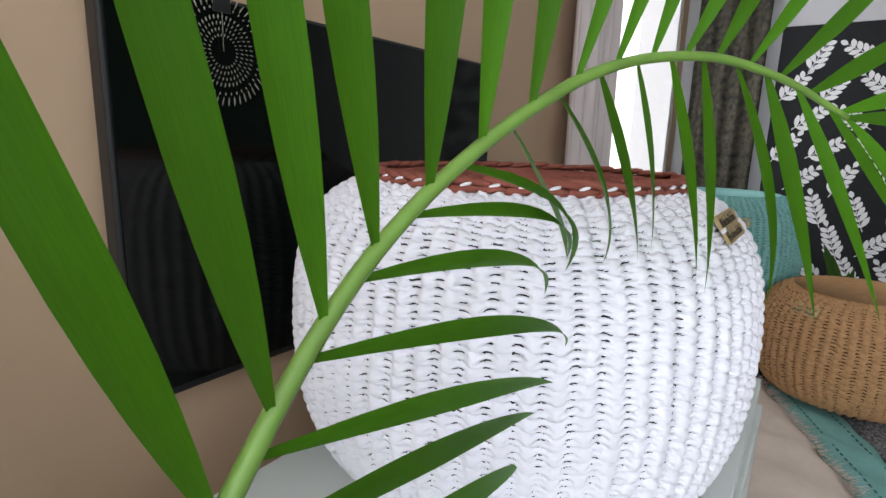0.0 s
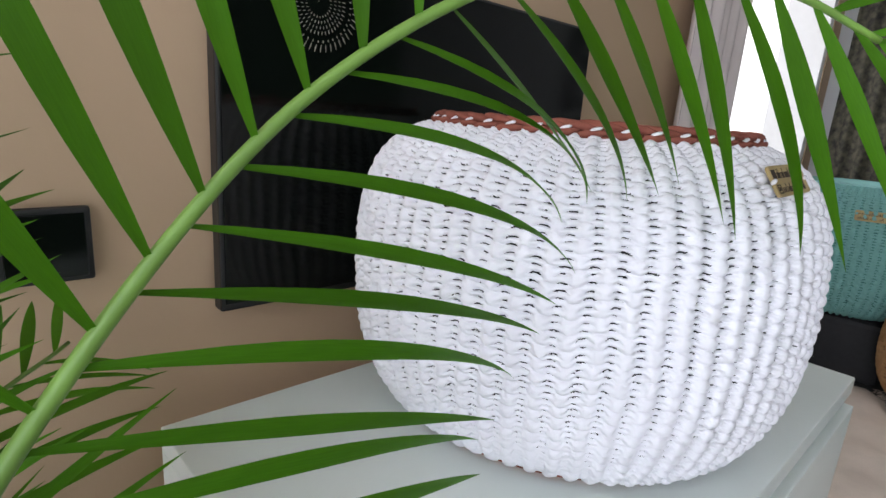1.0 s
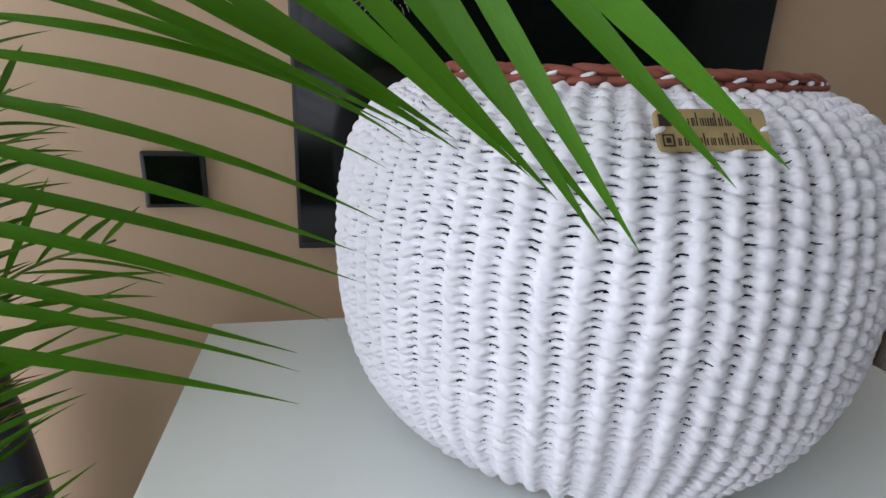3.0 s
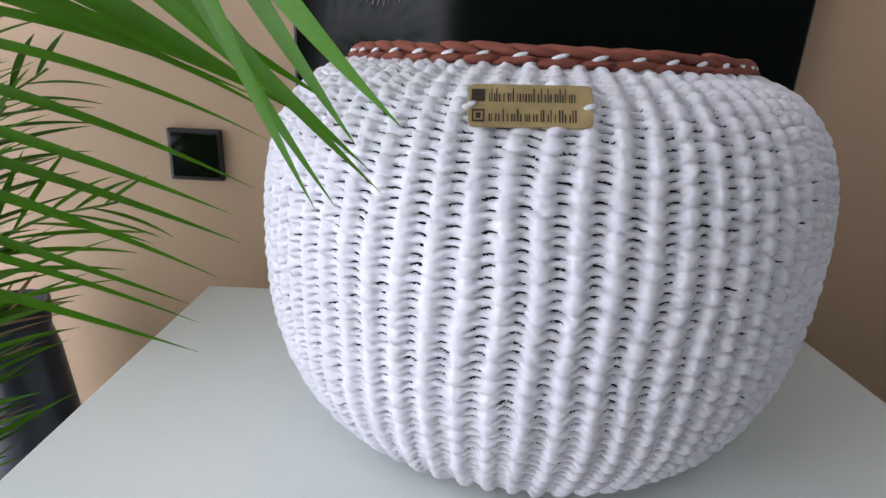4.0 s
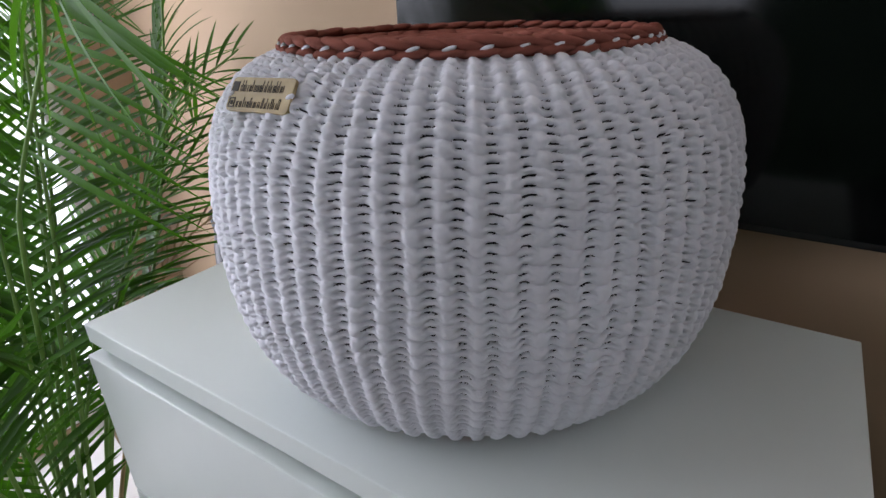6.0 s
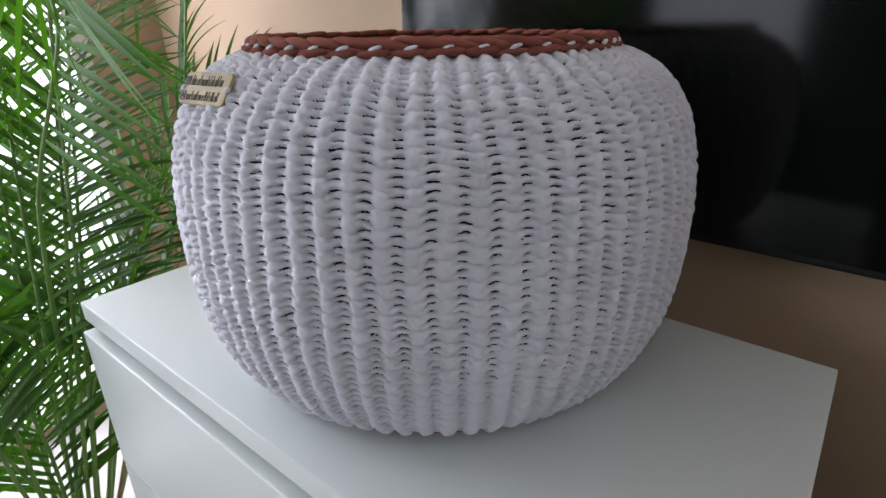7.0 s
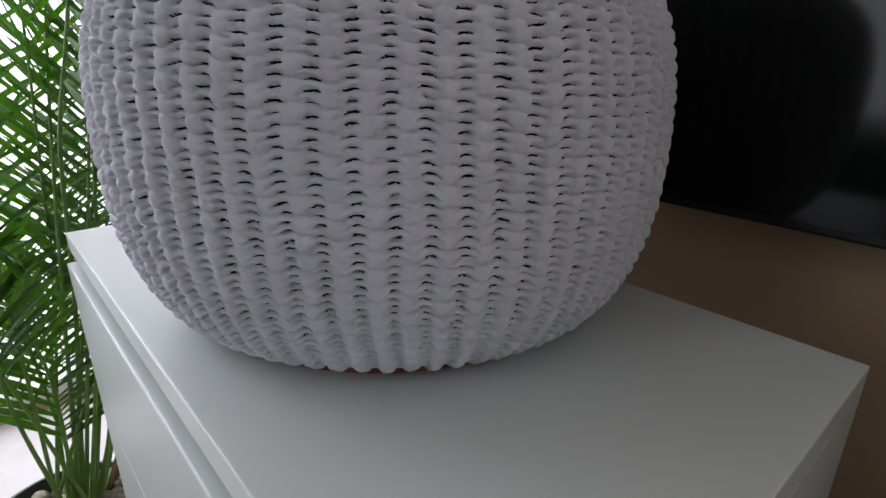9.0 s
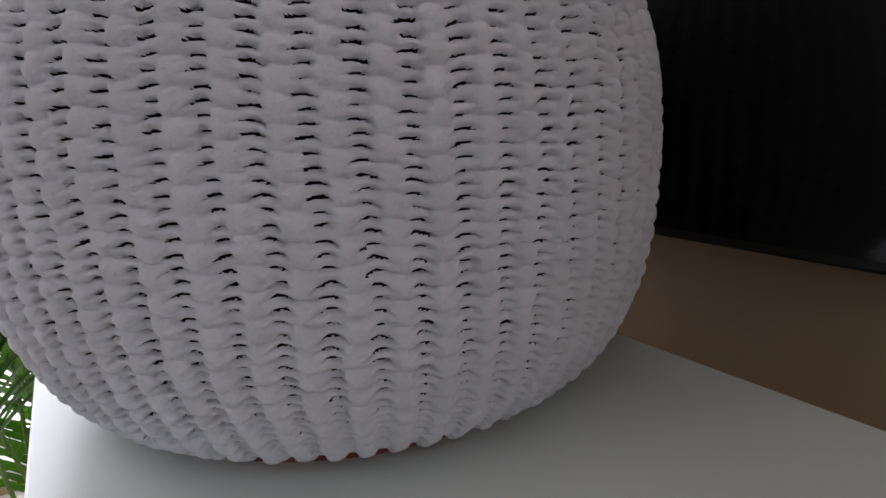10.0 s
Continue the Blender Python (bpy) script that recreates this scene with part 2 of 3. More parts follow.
window("window_1", "x", XL, WIN_L, [-0.55], "tall white-framed balcony window letting in daylight")
window("window_2", "y", WALL_Y, WIN_R, [], "bright white-framed window")
window("window_3", "y", YF, WIN_F, [], "white-framed window in the far wall")
setting(mesh_ob("backdrop_1", box((XL - 1.2, -2.8, -1.2), (XL - 1.15, 1.6, 3.4)), G_day), "bright overcast daylight outside")
setting(mesh_ob("backdrop_2", box((0.2, WALL_Y + 0.75, -1.6), (12.0, WALL_Y + 0.8, 7.5)), G_day_r), "bright overcast daylight outside")
setting(mesh_ob("backdrop_3", box((-2.2, YF - 1.2, -0.6), (1.2, YF - 1.15, 3.4)), G_dim), "bright overcast daylight outside")


def curtain(name, x0, x1, y0, y1, z0, z1, folds, depth, mat, label):
    """A hanging cloth from (x0, y0) to (x1, y1) with soft upright folds."""
    root = new(name)
    tagged(root, label, "curtain")
    n = folds * 10
    d = Vector((x1 - x0, y1 - y0, 0))
    nn = Vector((-d.y, d.x, 0)).normalized()
    verts, faces = [], []
    for j, z in enumerate((z0, z0 + (z1 - z0) * 0.5, z1)):
        for i in range(n + 1):
            w = depth * (math.sin(2 * math.pi * folds * i / n) + 0.4 * math.sin(2 * math.pi * 0.37 * folds * i / n + j * 0.3)) * (1.1 - 0.2 * j)
            p = Vector((x0, y0, z)) + d * (i / n) + nn * w
            verts.append(tuple(p))
    for j in range(2):
        for i in range(n):
            a = j * (n + 1) + i
            faces.append((a, a + 1, a + n + 2, a + n + 1))
    ob = raw_mesh("cloth", verts, faces, mat, root)
    so = ob.modifiers.new("thickness", "SOLIDIFY")
    so.thickness = 0.003
    rail = raw_mesh("rail", *tube([(x0, y0, z1 + 0.012), (x1, y1, z1 + 0.012)], [0.01, 0.01], 10), M_frame, root)
    return root


curtain("curtain", 0.93, 1.24, WALL_Y - 0.07, WALL_Y - 0.07, 0.02, 2.42, 5, 0.018, M_sheer, "pale pink-beige curtain drawn beside the bright window")
curtain("curtain", 2.53, 2.53, 0.33, 0.01, 0.02, 2.42, 4, 0.02, M_blackpat, "black curtain with small faded pattern in the corner")


def leaf_screen():
    """Black cloth hung on the wall, printed with white leafy sprigs."""
    root = new("leaf_print_cloth")
    tagged(root, "black cloth printed with white leafy sprigs on the wall", "wall cloth")
    x = XR - 0.012
    part("cloth", box((x, -1.20, 0.55), (XR - 0.002, -0.04, 1.77), 0.002), M_black, root)
    rng = random.Random(5)
    for row in range(8):
        for colm in range(7):
            y = -0.10 - colm * 0.165 + (0.08 if row % 2 else 0) - 0.02
            z = 0.62 + row * 0.145
            if y < -1.13 or y > -0.07:
                continue
            bm = bmesh.new()
            a = rng.choice((35, 60, 120, 145)) + rng.uniform(-12, 12)
            d = Vector((0, math.cos(radians(a)), math.sin(radians(a))))
            sd = Vector((0, -d.z, d.y))
            base = Vector((x - 0.001, y, z)) - d * 0.09
            for k in range(6):
                for sg in (-1, 1):
                    if k == 5 and sg < 0:
                        continue
                    root_p = base + d * (0.020 + 0.029 * k)
                    ld = (d * (0.75 if k < 5 else 1.0) + sd * (sg * (0.75 if k < 5 else 0.0))).normalized()
                    ls = Vector((0, -ld.z, ld.y))
                    ln, wd = 0.060 - 0.005 * k, 0.0115
                    pts = [root_p + ld * (ln * q) + ls * (wd * w) for q, w in ((0, 0), (0.3, 0.8), (0.6, 1.0), (0.85, 0.6), (1, 0), (0.85, -0.6), (0.6, -1.0), (0.3, -0.8))]
                    if min(p.y for p in pts) < -1.195 or max(p.y for p in pts) > -0.045:
                        continue
                    bm.faces.new([bm.verts.new(p) for p in pts])
            w2 = sd * 0.0018
            bm.faces.new([bm.verts.new(p) for p in (base - w2, base + w2, base + d * 0.172 + w2 * 0.4, base + d * 0.172 - w2 * 0.4)])
            part("printed_sprig", bm, M_whiteprint, root, "white leaf sprig")


leaf_screen()


# ---- chest of drawers ----
CX0, CX1, CY0, CY1 = -0.435, 0.462, -0.24, 0.24


def cabinet():
    root = new("chest_of_drawers")
    root.location = ((CX0 + CX1) / 2, 0, 0)
    tagged(root, "white lacquered chest of drawers against the beige wall", "chest")
    ox = root.location.x
    T = 0.030

    def b(name, lo, hi, bev=0.0015, mat=M_white, label=""):
        return part(name, box((lo[0] - ox, lo[1], lo[2]), (hi[0] - ox, hi[1], hi[2]), bev), mat, root, label)
    b("top", (CX0, CY0, TOP - T), (CX1, CY1, TOP), 0.002)
    b("side_panel", (CX0, CY0 + 0.025, 0.0), (CX0 + 0.02, CY1, TOP - T))
    b("side_panel", (CX1 - 0.02, CY0 + 0.025, 0.0), (CX1, CY1, TOP - T))
    b("back_panel", (CX0 + 0.02, CY1 - 0.01, 0.0), (CX1 - 0.02, CY1, TOP - T))
    b("front_rail", (CX0 + 0.02, CY0 + 0.030, TOP - T - 0.06), (CX1 - 0.02, CY0 + 0.045, TOP - T), 0.001, M_groove, "grey recessed grip rail")
    b("plinth", (CX0 + 0.02, CY0 + 0.06, 0.0), (CX1 - 0.02, CY0 + 0.075, 0.06))
    z = TOP - T - 0.017
    for h in (0.255, 0.225, 0.20):
        b("drawer_front", (CX0 + 0.001, CY0 - 0.008, z - h), (CX1 - 0.001, CY0 + 0.014, z), 0.0025)
        b("drawer_box", (CX0 + 0.025, CY0 + 0.061, z - h + 0.01), (CX1 - 0.025, CY1 - 0.02, z - h + 0.09), 0, M_groove)
        z -= h + 0.005
    return root


cabinet()


# ---- television ----
def television():
    root = new("television")
    tagged(root, "black flat television with a glossy screen on the wall", "television")
    x0, x1, y, z0, z1 = -0.318, 0.497, 0.358, 0.872, 1.362
    root.location = ((x0 + x1) / 2, WALL_Y, (z0 + z1) / 2)
    L = root.location

    def b(name, lo, hi, bev, mat, label=""):
        return part(name, box([p - q for p, q in zip(lo, L)], [p - q for p, q in zip(hi, L)], bev), mat, root, label)
    b("casing", (x0, y + 0.003, z0), (x1, WALL_Y - 0.012, z1), 0.004, M_bezel)
    b("screen", (x0 + 0.006, y, z0 + 0.012), (x1 - 0.006, y + 0.003, z1 - 0.006), 0, M_screen, "glossy black screen")
    b("wall_bracket", (x0 + 0.3, WALL_Y - 0.012, z0 + 0.12), (x1 - 0.3, WALL_Y, z1 - 0.12), 0, M_bezel)
    return root


television()


def ornament():
    """Rings of pale bugle beads hung flat before the screen on a thread."""
    root = new("beaded_ornament")
    tagged(root, "round ornament of pale bead rings hung before the screen", "ornament")
    root.location = (-0.178, 0.3535, 1.298)
    for rad, n, ln, wid in ((0.060, 46, 0.0065, 0.0009), (0.051, 40, 0.0022, 0.0009), (0.040, 44, 0.0030, 0.0008), (0.033, 38, 0.0025, 0.0007), (0.026, 32, 0.0025, 0.0007), (0.019, 26, 0.002, 0.0007)):
        bm = bmesh.new()
        for i in range(n):
            w = 2 * math.pi * i / n
            o = Vector((math.cos(w), 0, math.sin(w)))
            blob(bm, o * rad, o + Vector((0.2 * o.z, 0, -0.2 * o.x)), (0, 1, 0), ln, 0.0009, wid, 5, 4)
        part("bead_ring", bm, M_chrome, root, "", True)
    raw_mesh("thread", *tube([(0, 0, 0.0), (0, 0, 0.05)], [0.0004, 0.0004], 5), M_chrome, root)
    bm = box((-0.012, -0.001, 0.045), (0.012, 0.001, 0.062), 0.0005)
    part("hook_pad", bm, M_bezel, root)


ornament()


def wall_box():
    root = new("wall_socket")
    tagged(root, "square black wall socket plate on the beige wall", "socket")
    root.location = (-0.505, WALL_Y, 0.982)
    part("plate", box((-0.047, -0.012, -0.045), (0.047, 0, 0.045), 0.004), M_bezel, root)
    part("rocker", box((-0.040, -0.015, -0.038), (0.040, -0.0125, 0.038), 0.001), M_screen, root, "glossy black face")


wall_box()


# ---- the white crocheted pouf ----
PC = (0.027, 0.037)
PROFILE = [(0.187, 0.009), (0.214, 0.011), (0.237, 0.022), (0.256, 0.048), (0.270, 0.083), (0.278, 0.122), (0.281, 0.165), (0.281, 0.203), (0.278, 0.243),
           (0.270, 0.281), (0.257, 0.309), (0.238, 0.331), (0.215, 0.345), (0.188, 0.354)]


def crochet_shell(name, prof, columns, pitches, amp, mat, parent, cu=10, cv=10, seed=1, holes=0.55):
    """A knitted skin of revolution: upright ridges with arched slits between the loops, some of them open."""
    rng = np.random.default_rng(seed)
    nu, nv = columns * cu, pitches * cv + 1
    pr = spline(prof, nv)
    tan = np.gradient(pr, axis=0)
    tan /= np.linalg.norm(tan, axis=1)[:, None]
    nrm = np.stack([tan[:, 1], -tan[:, 0]], 1)
    U, V = np.meshgrid(np.arange(nu) / cu, np.arange(nv) / cv)
    Ub = U + 0.05 * np.sin(V * 0.35 + 1.3) * np.sin(U * 0.31) + 0.04 * np.sin(V * 0.21 + U * 0.9)
    col = np.floor(Ub).astype(int) % columns
    fu = Ub - np.floor(Ub) - 0.5
    R1, R2, R3 = (rng.uniform(-1, 1, (columns + 1, pitches + 8)) for _ in range(3))
    Vs = V + 0.30 * np.sin(0.9 * Ub + 0.7) + 0.22 * np.sin(2.3 * Ub + 0.05 * V) + 0.25 * np.sin(0.23 * V + 0.6 * Ub)
    cshift = rng.uniform(-0.32, 0.32, columns)
    lshift = rng.uniform(-0.7, 0.7, columns)
    ridge = 1 - np.clip(1 - 2 * np.abs(fu), 0, 1) ** 2.2
    # puffy loops stacked up each ridge, every one leaning over its left-hand valley
    rc = np.floor(Ub + 0.5).astype(int) % columns
    ru = Ub - np.floor(Ub + 0.5)
    lobe = np.zeros(U.shape)
    q0 = np.floor((Vs + lshift[rc]) / 2).astype(int)
    for dq in (-1, 0, 1, 2):
        q = q0 + dq
        qq = np.clip(q + 3, 0, pitches // 2 + 7)
        j1, j2, j3 = R1[rc, qq], R2[rc, qq], R3[rc, qq]
        au = ru + 0.02 + 0.03 * j1
        au = np.where(au < 0, -au / (0.235 + 0.03 * j2), au / 0.43)
        av = (Vs + lshift[rc] - 2 * q - 0.9 - 0.14 * j3 + 0.45 * ru) / (1.0 + 0.07 * j1)
        lobe = np.maximum(lobe, np.sqrt(np.clip(1 - np.abs(au) ** 2.3 - np.abs(av) ** 2.0, 0, 1)) * (1 + 0.13 * j2))
    h = 0.08 * ridge + 0.48 * lobe
    groove = np.zeros(U.shape)
    k0 = np.floor(Vs).astype(int)
    for dk in (-2, -1, 0, 1, 2, 3):
        k = k0 + dk
        kk = np.clip(k + 3, 0, pitches + 7)
        even = k % 2 == 0
        sgn = np.where(even, 1.0, -1.0)
        uc = 0.02 + sgn * 0.025 + 0.03 * R1[col, kk]
        arch = 3.6 * (fu - uc) ** 2 + sgn * 0.35 * (fu - uc)
        dv = Vs + cshift[col] - (k + 0.10 * R2[col, kk]) + arch
        wide = 0.275 + 0.05 * R3[col, kk]
        m = np.exp(-np.abs((fu - uc) / wide) ** 3.4)
        x = np.clip(1 - 2.1 * np.abs(dv), 0, 1)
        eye = np.exp(-((fu - uc + sgn * 0.14) / 0.11) ** 2) * np.exp(-(dv / 0.24) ** 2) * (0.62 + 0.5 * R1[col, kk])
        g = m * ((1 - np.sqrt(1 - x ** 2)) * (1.02 + 0.16 * R3[col, kk]))
        groove = np.maximum(groove, np.maximum(g, 0.75 * eye * m))
    fade = np.clip(np.minimum(V / 2.0, (pitches - V) / 1.5), 0, 1)
    height = amp * (h - 0.95 * groove * (0.35 + 0.65 * fade))
    g = groove * fade
    if holes:
        # draw the vertices beside a slit onto its edge, so that it is cut cleanly
        gv, gu = np.gradient(g)
        mag = gv ** 2 + gu ** 2 + 1e-9
        step = (holes - g) / mag
        near = np.abs(holes - g) < 0.75 * np.sqrt(mag)
        near[:, (0, -1)] = False
        U = U + np.where(near, np.clip(step * gu, -0.5, 0.5), 0) / cu
        V = np.clip(V + np.where(near, np.clip(step * gv, -0.5, 0.5), 0) / cv, 0, pitches)
        g = np.where(near, holes, g)
    rows_v = np.arange(nv) / cv
    pick = [np.interp(V, rows_v, c) for c in (pr[:, 0], pr[:, 1], nrm[:, 0], nrm[:, 1])]
    r, z = pick[0] + pick[2] * height, pick[1] + pick[3] * height
    ang = 2 * np.pi * U / columns
    wob = 1 + 0.006 * np.sin(3 * ang + 1.0) + 0.005 * np.sin(2 * ang + V * 0.04)
    co = np.stack([r * wob * np.cos(ang), r * wob * np.sin(ang), z], -1).reshape(-1, 3)
    I, J = np.meshgrid(np.arange(nv - 1), np.arange(nu), indexing="ij")
    J2 = (J + 1) % nu
    quads = np.stack([I * nu + J, I * nu + J2, (I + 1) * nu + J2, (I + 1) * nu + J], -1).reshape(-1, 4)
    if holes:
        keep = g.reshape(-1)[quads].mean(1) < holes + 1e-6
        quads = quads[keep]
    me = bpy.data.meshes.new(name)
    me.vertices.add(len(co))
    me.vertices.foreach_set("co", co.astype(np.float32).ravel())
    me.loops.add(quads.size)
    me.loops.foreach_set("vertex_index", quads.astype(np.int32).ravel())
    me.polygons.add(len(quads))
    me.polygons.foreach_set("loop_start", np.arange(0, quads.size, 4, dtype=np.int32))
    me.polygons.foreach_set("loop_total", np.full(len(quads), 4, dtype=np.int32))
    me.update(calc_edges=True)
    me.polygons.foreach_set("use_smooth", np.ones(len(quads), dtype=bool))
    me.materials.append(mat)
    ob = new(name, me)
    ob.parent = parent
    return ob


def chain_ring(bm, radius, z, n, a, b, d, tilt, phase=0.0, rng=random):
    for i in range(n):
        w = 2 * math.pi * (i + phase) / n
        t = Vector((-math.sin(w), math.cos(w), 0))
        out = Vector((math.cos(w), math.sin(w), 0))
        ax = t + Vector((0, 0, tilt)) + out * 0.18
        j = 1 + rng.uniform(-0.08, 0.08)
        blob(bm, out * radius + Vector((0, 0, z + rng.uniform(-0.001, 0.001))), ax, (0, 0, 1), a * j, b * j, d)


def white_pouf():
    root = new("pouf")
    root.location = (*PC, TOP)
    tagged(root, "white crocheted cotton pouf with rust-brown crocheted top", "pouf")
    crochet_shell("crochet_cover", PROFILE, 74, 64, 0.0078, M_yarn, root, 12, 11, holes=0.45)
    # inner shell behind the open slits, coloured as dark as their shade
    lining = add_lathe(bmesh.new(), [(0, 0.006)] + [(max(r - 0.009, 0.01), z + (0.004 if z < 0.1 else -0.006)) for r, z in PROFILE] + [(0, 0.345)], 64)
    part("lining", lining, M_slitshade, root, "inner lining darkened for slit shade", True)
    bm = bmesh.new()
    rng = random.Random(4)
    chain_ring(bm, 0.192, 0.3555, 44, 0.0220, 0.0042, 0.0075, 0.10, 0.0, rng)
    chain_ring(bm, 0.188, 0.3630, 44, 0.0230, 0.0042, 0.0080, -0.12, 0.5, rng)
    part("rim", bm, M_brownyarn, root, "rust-brown braided rim", True)
    bm = bmesh.new()
    blob(bm, (0.1955, 0, 0.3595), (0, 1, 0.32), (0, 0, 1), 0.0068, 0.0021, 0.0026)
    first = part("stitch", bm, M_yarn, root, "small white stitch", True)
    first.matrix_local = pose(0, 0, 0, 0, 0, 1.9)
    for i in range(1, 44):
        ob = new("stitch", first.data)
        ob.parent = root
        ob.matrix_local = pose(0, 0, 0, 0, 0, 1.9 + 360 / 44 * i)
    bm = add_lathe(bmesh.new(), [(0, 0.354), (0.10, 0.354), (0.178, 0.353), (0.189, 0.350)], 48)
    for k, rad in enumerate(np.arange(0.174, 0.01, -0.0135)):
        n = max(6, int(2 * math.pi * rad / 0.024))
        chain_ring(bm, rad, 0.3545 + 0.0008 * math.sin(k * 2.1), n, 0.0165, 0.0042, 0.0075, 0.05 * (-1) ** k, 0.37 * k, rng)
    part("seat_top", bm, M_brownyarn, root, "rust-brown crocheted top", True)
    bm = add_lathe(bmesh.new(), [(0, 0.0005), (0.209, 0.0005), (0.216, 0.004), (0.209, 0.009), (0, 0.012)], 48)
    part("base_disc", bm, M_brownyarn, root, "rust-brown crocheted underside", True)
    return root


POUF = white_pouf()


# ---- the wooden tag ----
def tag_plate(name, parent, centre, normal, w, h, roll=0.0):
    """A thin wooden plate with its face along normal; returns it."""
    n = Vector(normal).normalized()
    x = Vector((0, 0, 1)).cross(n).normalized()
    y = n.cross(x)
    m = Matrix((x, y, n)).transposed().to_4x4()
    m.translation = Vector(centre)
    bm = bmesh.new()
    rad, rings = 0.004, []
    for inset, z in ((0.0, -0.0015), (0.0, 0.0011), (0.0004, 0.0015)):
        ring = []
        for q in range(4):
            sx, sy = ((1, 1), (-1, 1), (-1, -1), (1, -1))[q]
            for k in range(5):
                a = math.pi / 2 * (q + k / 4)
                ring.append(bm.verts.new((sx * (w / 2 - rad) + (rad - inset) * math.cos(a), sy * (h / 2 - rad) + (rad - inset) * math.sin(a), z)))
        rings.append(ring)
    bm.faces.new(rings[0][::-1])
    bm.faces.new(rings[2])
    for lo, hi in zip(rings, rings[1:]):
        for k in range(20):
            bm.faces.new((lo[k], lo[(k + 1) % 20], hi[(k + 1) % 20], hi[k]))
    ob = part(name, bm, M_wood, parent, "pale birch plywood name tag")
    ob.matrix_local = m @ pose(0, 0, 0, 0, 0, roll)
    return ob


def bars(parent, x, y, w, h, seed):
    """A row of short upright bars standing for small lettering."""
    rng = random.Random(seed)
    bm = bmesh.new()
    p = x
    while p < x + w - 0.001:
        bw = rng.uniform(0.0005, 0.0010)
        hh = h * rng.choice((0.6, 0.6, 0.62, 1.0))
        add_box(bm, (p, y, 0.0015), (p + bw, y + hh, 0.0018))
        p += bw + rng.choice((0.0007, 0.0010, 0.0019))
    return part("lettering", bm, M_ink, parent, "row of burnt-in lettering")


def main_tag():
    nrm = Vector((-0.05, -0.84, 0.54))
    mid = Vector((-0.019, -0.195, 1.120)) - Vector((*PC, TOP))
    t = tag_plate("name_tag", POUF, mid + nrm.normalized() * 0.0155, nrm, 0.078, 0.029, 2.0)
    bars(t, -0.026, 0.0020, 0.056, 0.0095, 1)
    bars(t, -0.026, -0.0115, 0.056, 0.0085, 2)
    part("mark", box((-0.037, 0.0020, 0.0015), (-0.0285, 0.0105, 0.0019)), M_ink, t, "small dark square mark")
    bm = bmesh.new()
    for lo, hi in (((-0.0365, -0.0120), (-0.0355, -0.0035)), ((-0.0295, -0.0120), (-0.0285, -0.0035)), ((-0.0355, -0.0120), (-0.0295, -0.0110)), ((-0.0355, -0.0045), (-0.0295, -0.0035)), ((-0.0340, -0.0095), (-0.0310, -0.0060))):
        add_box(bm, (*lo, 0.0015), (*hi, 0.0019))
    part("mark", bm, M_ink, t, "small outlined square mark")
    for x in (-0.0365, 0.0355):
        bm = bmesh.new()
        blob(bm, (x * 1.04, -0.0005, 0.001), (1, 0.3, 0.2), (0, 0, 1), 0.0055, 0.0022, 0.0022)
        part("thread", bm, M_yarn, t, "white fixing thread", True)


main_tag()


# ---- the palm ----
POT = Vector((-0.625, -0.335, 0.0))


def leaflet_data(length, width, droop, fold=0.35, seg=9, twist=0.0):
    """A pointed strap along +x, folded along its midrib, its tip sinking along -z."""
    verts, faces = [], []
    for i in range(seg + 1):
        s = i / seg
        w = width * (0.28 + 0.72 * math.sin(0.5 * math.pi * s / 0.42)) if s < 0.42 else width * (1 - ((s - 0.42) / 0.58) ** 1.9)
        w = max(w, 0.0004) / 2
        x, z = length * s * (1 - 0.10 * droop * s), -length * droop * 0.5 * s ** 2
        tw = twist * s
        for k in (-1, 0, 1):
            yy, zz = k * w, (abs(k) * w * fold)
            verts.append((x, yy * math.cos(tw) - zz * math.sin(tw), z + yy * math.sin(tw) + zz * math.cos(tw)))
    for i in range(seg):
        for k in (0, 1):
            a = i * 3 + k
            faces.append((a, a + 1, a + 4, a + 3))
    return verts, faces


LEAF = {}


def leaf_mesh(kind, mat):
    key = (kind, mat.name)
    if key not in LEAF:
        rng = random.Random(kind * 7 + 3)
        v, f = leaflet_data(1.0, 1.0, 0.14 + 0.16 * kind, 0.02, 12, rng.uniform(-0.02, 0.02))
        me = bpy.data.meshes.new("leaflet")
        me.from_pydata(v, [], f)
        me.polygons.foreach_set("use_smooth", [True] * len(me.polygons))
        me.materials.append(mat)
        LEAF[key] = me
    return LEAF[key]


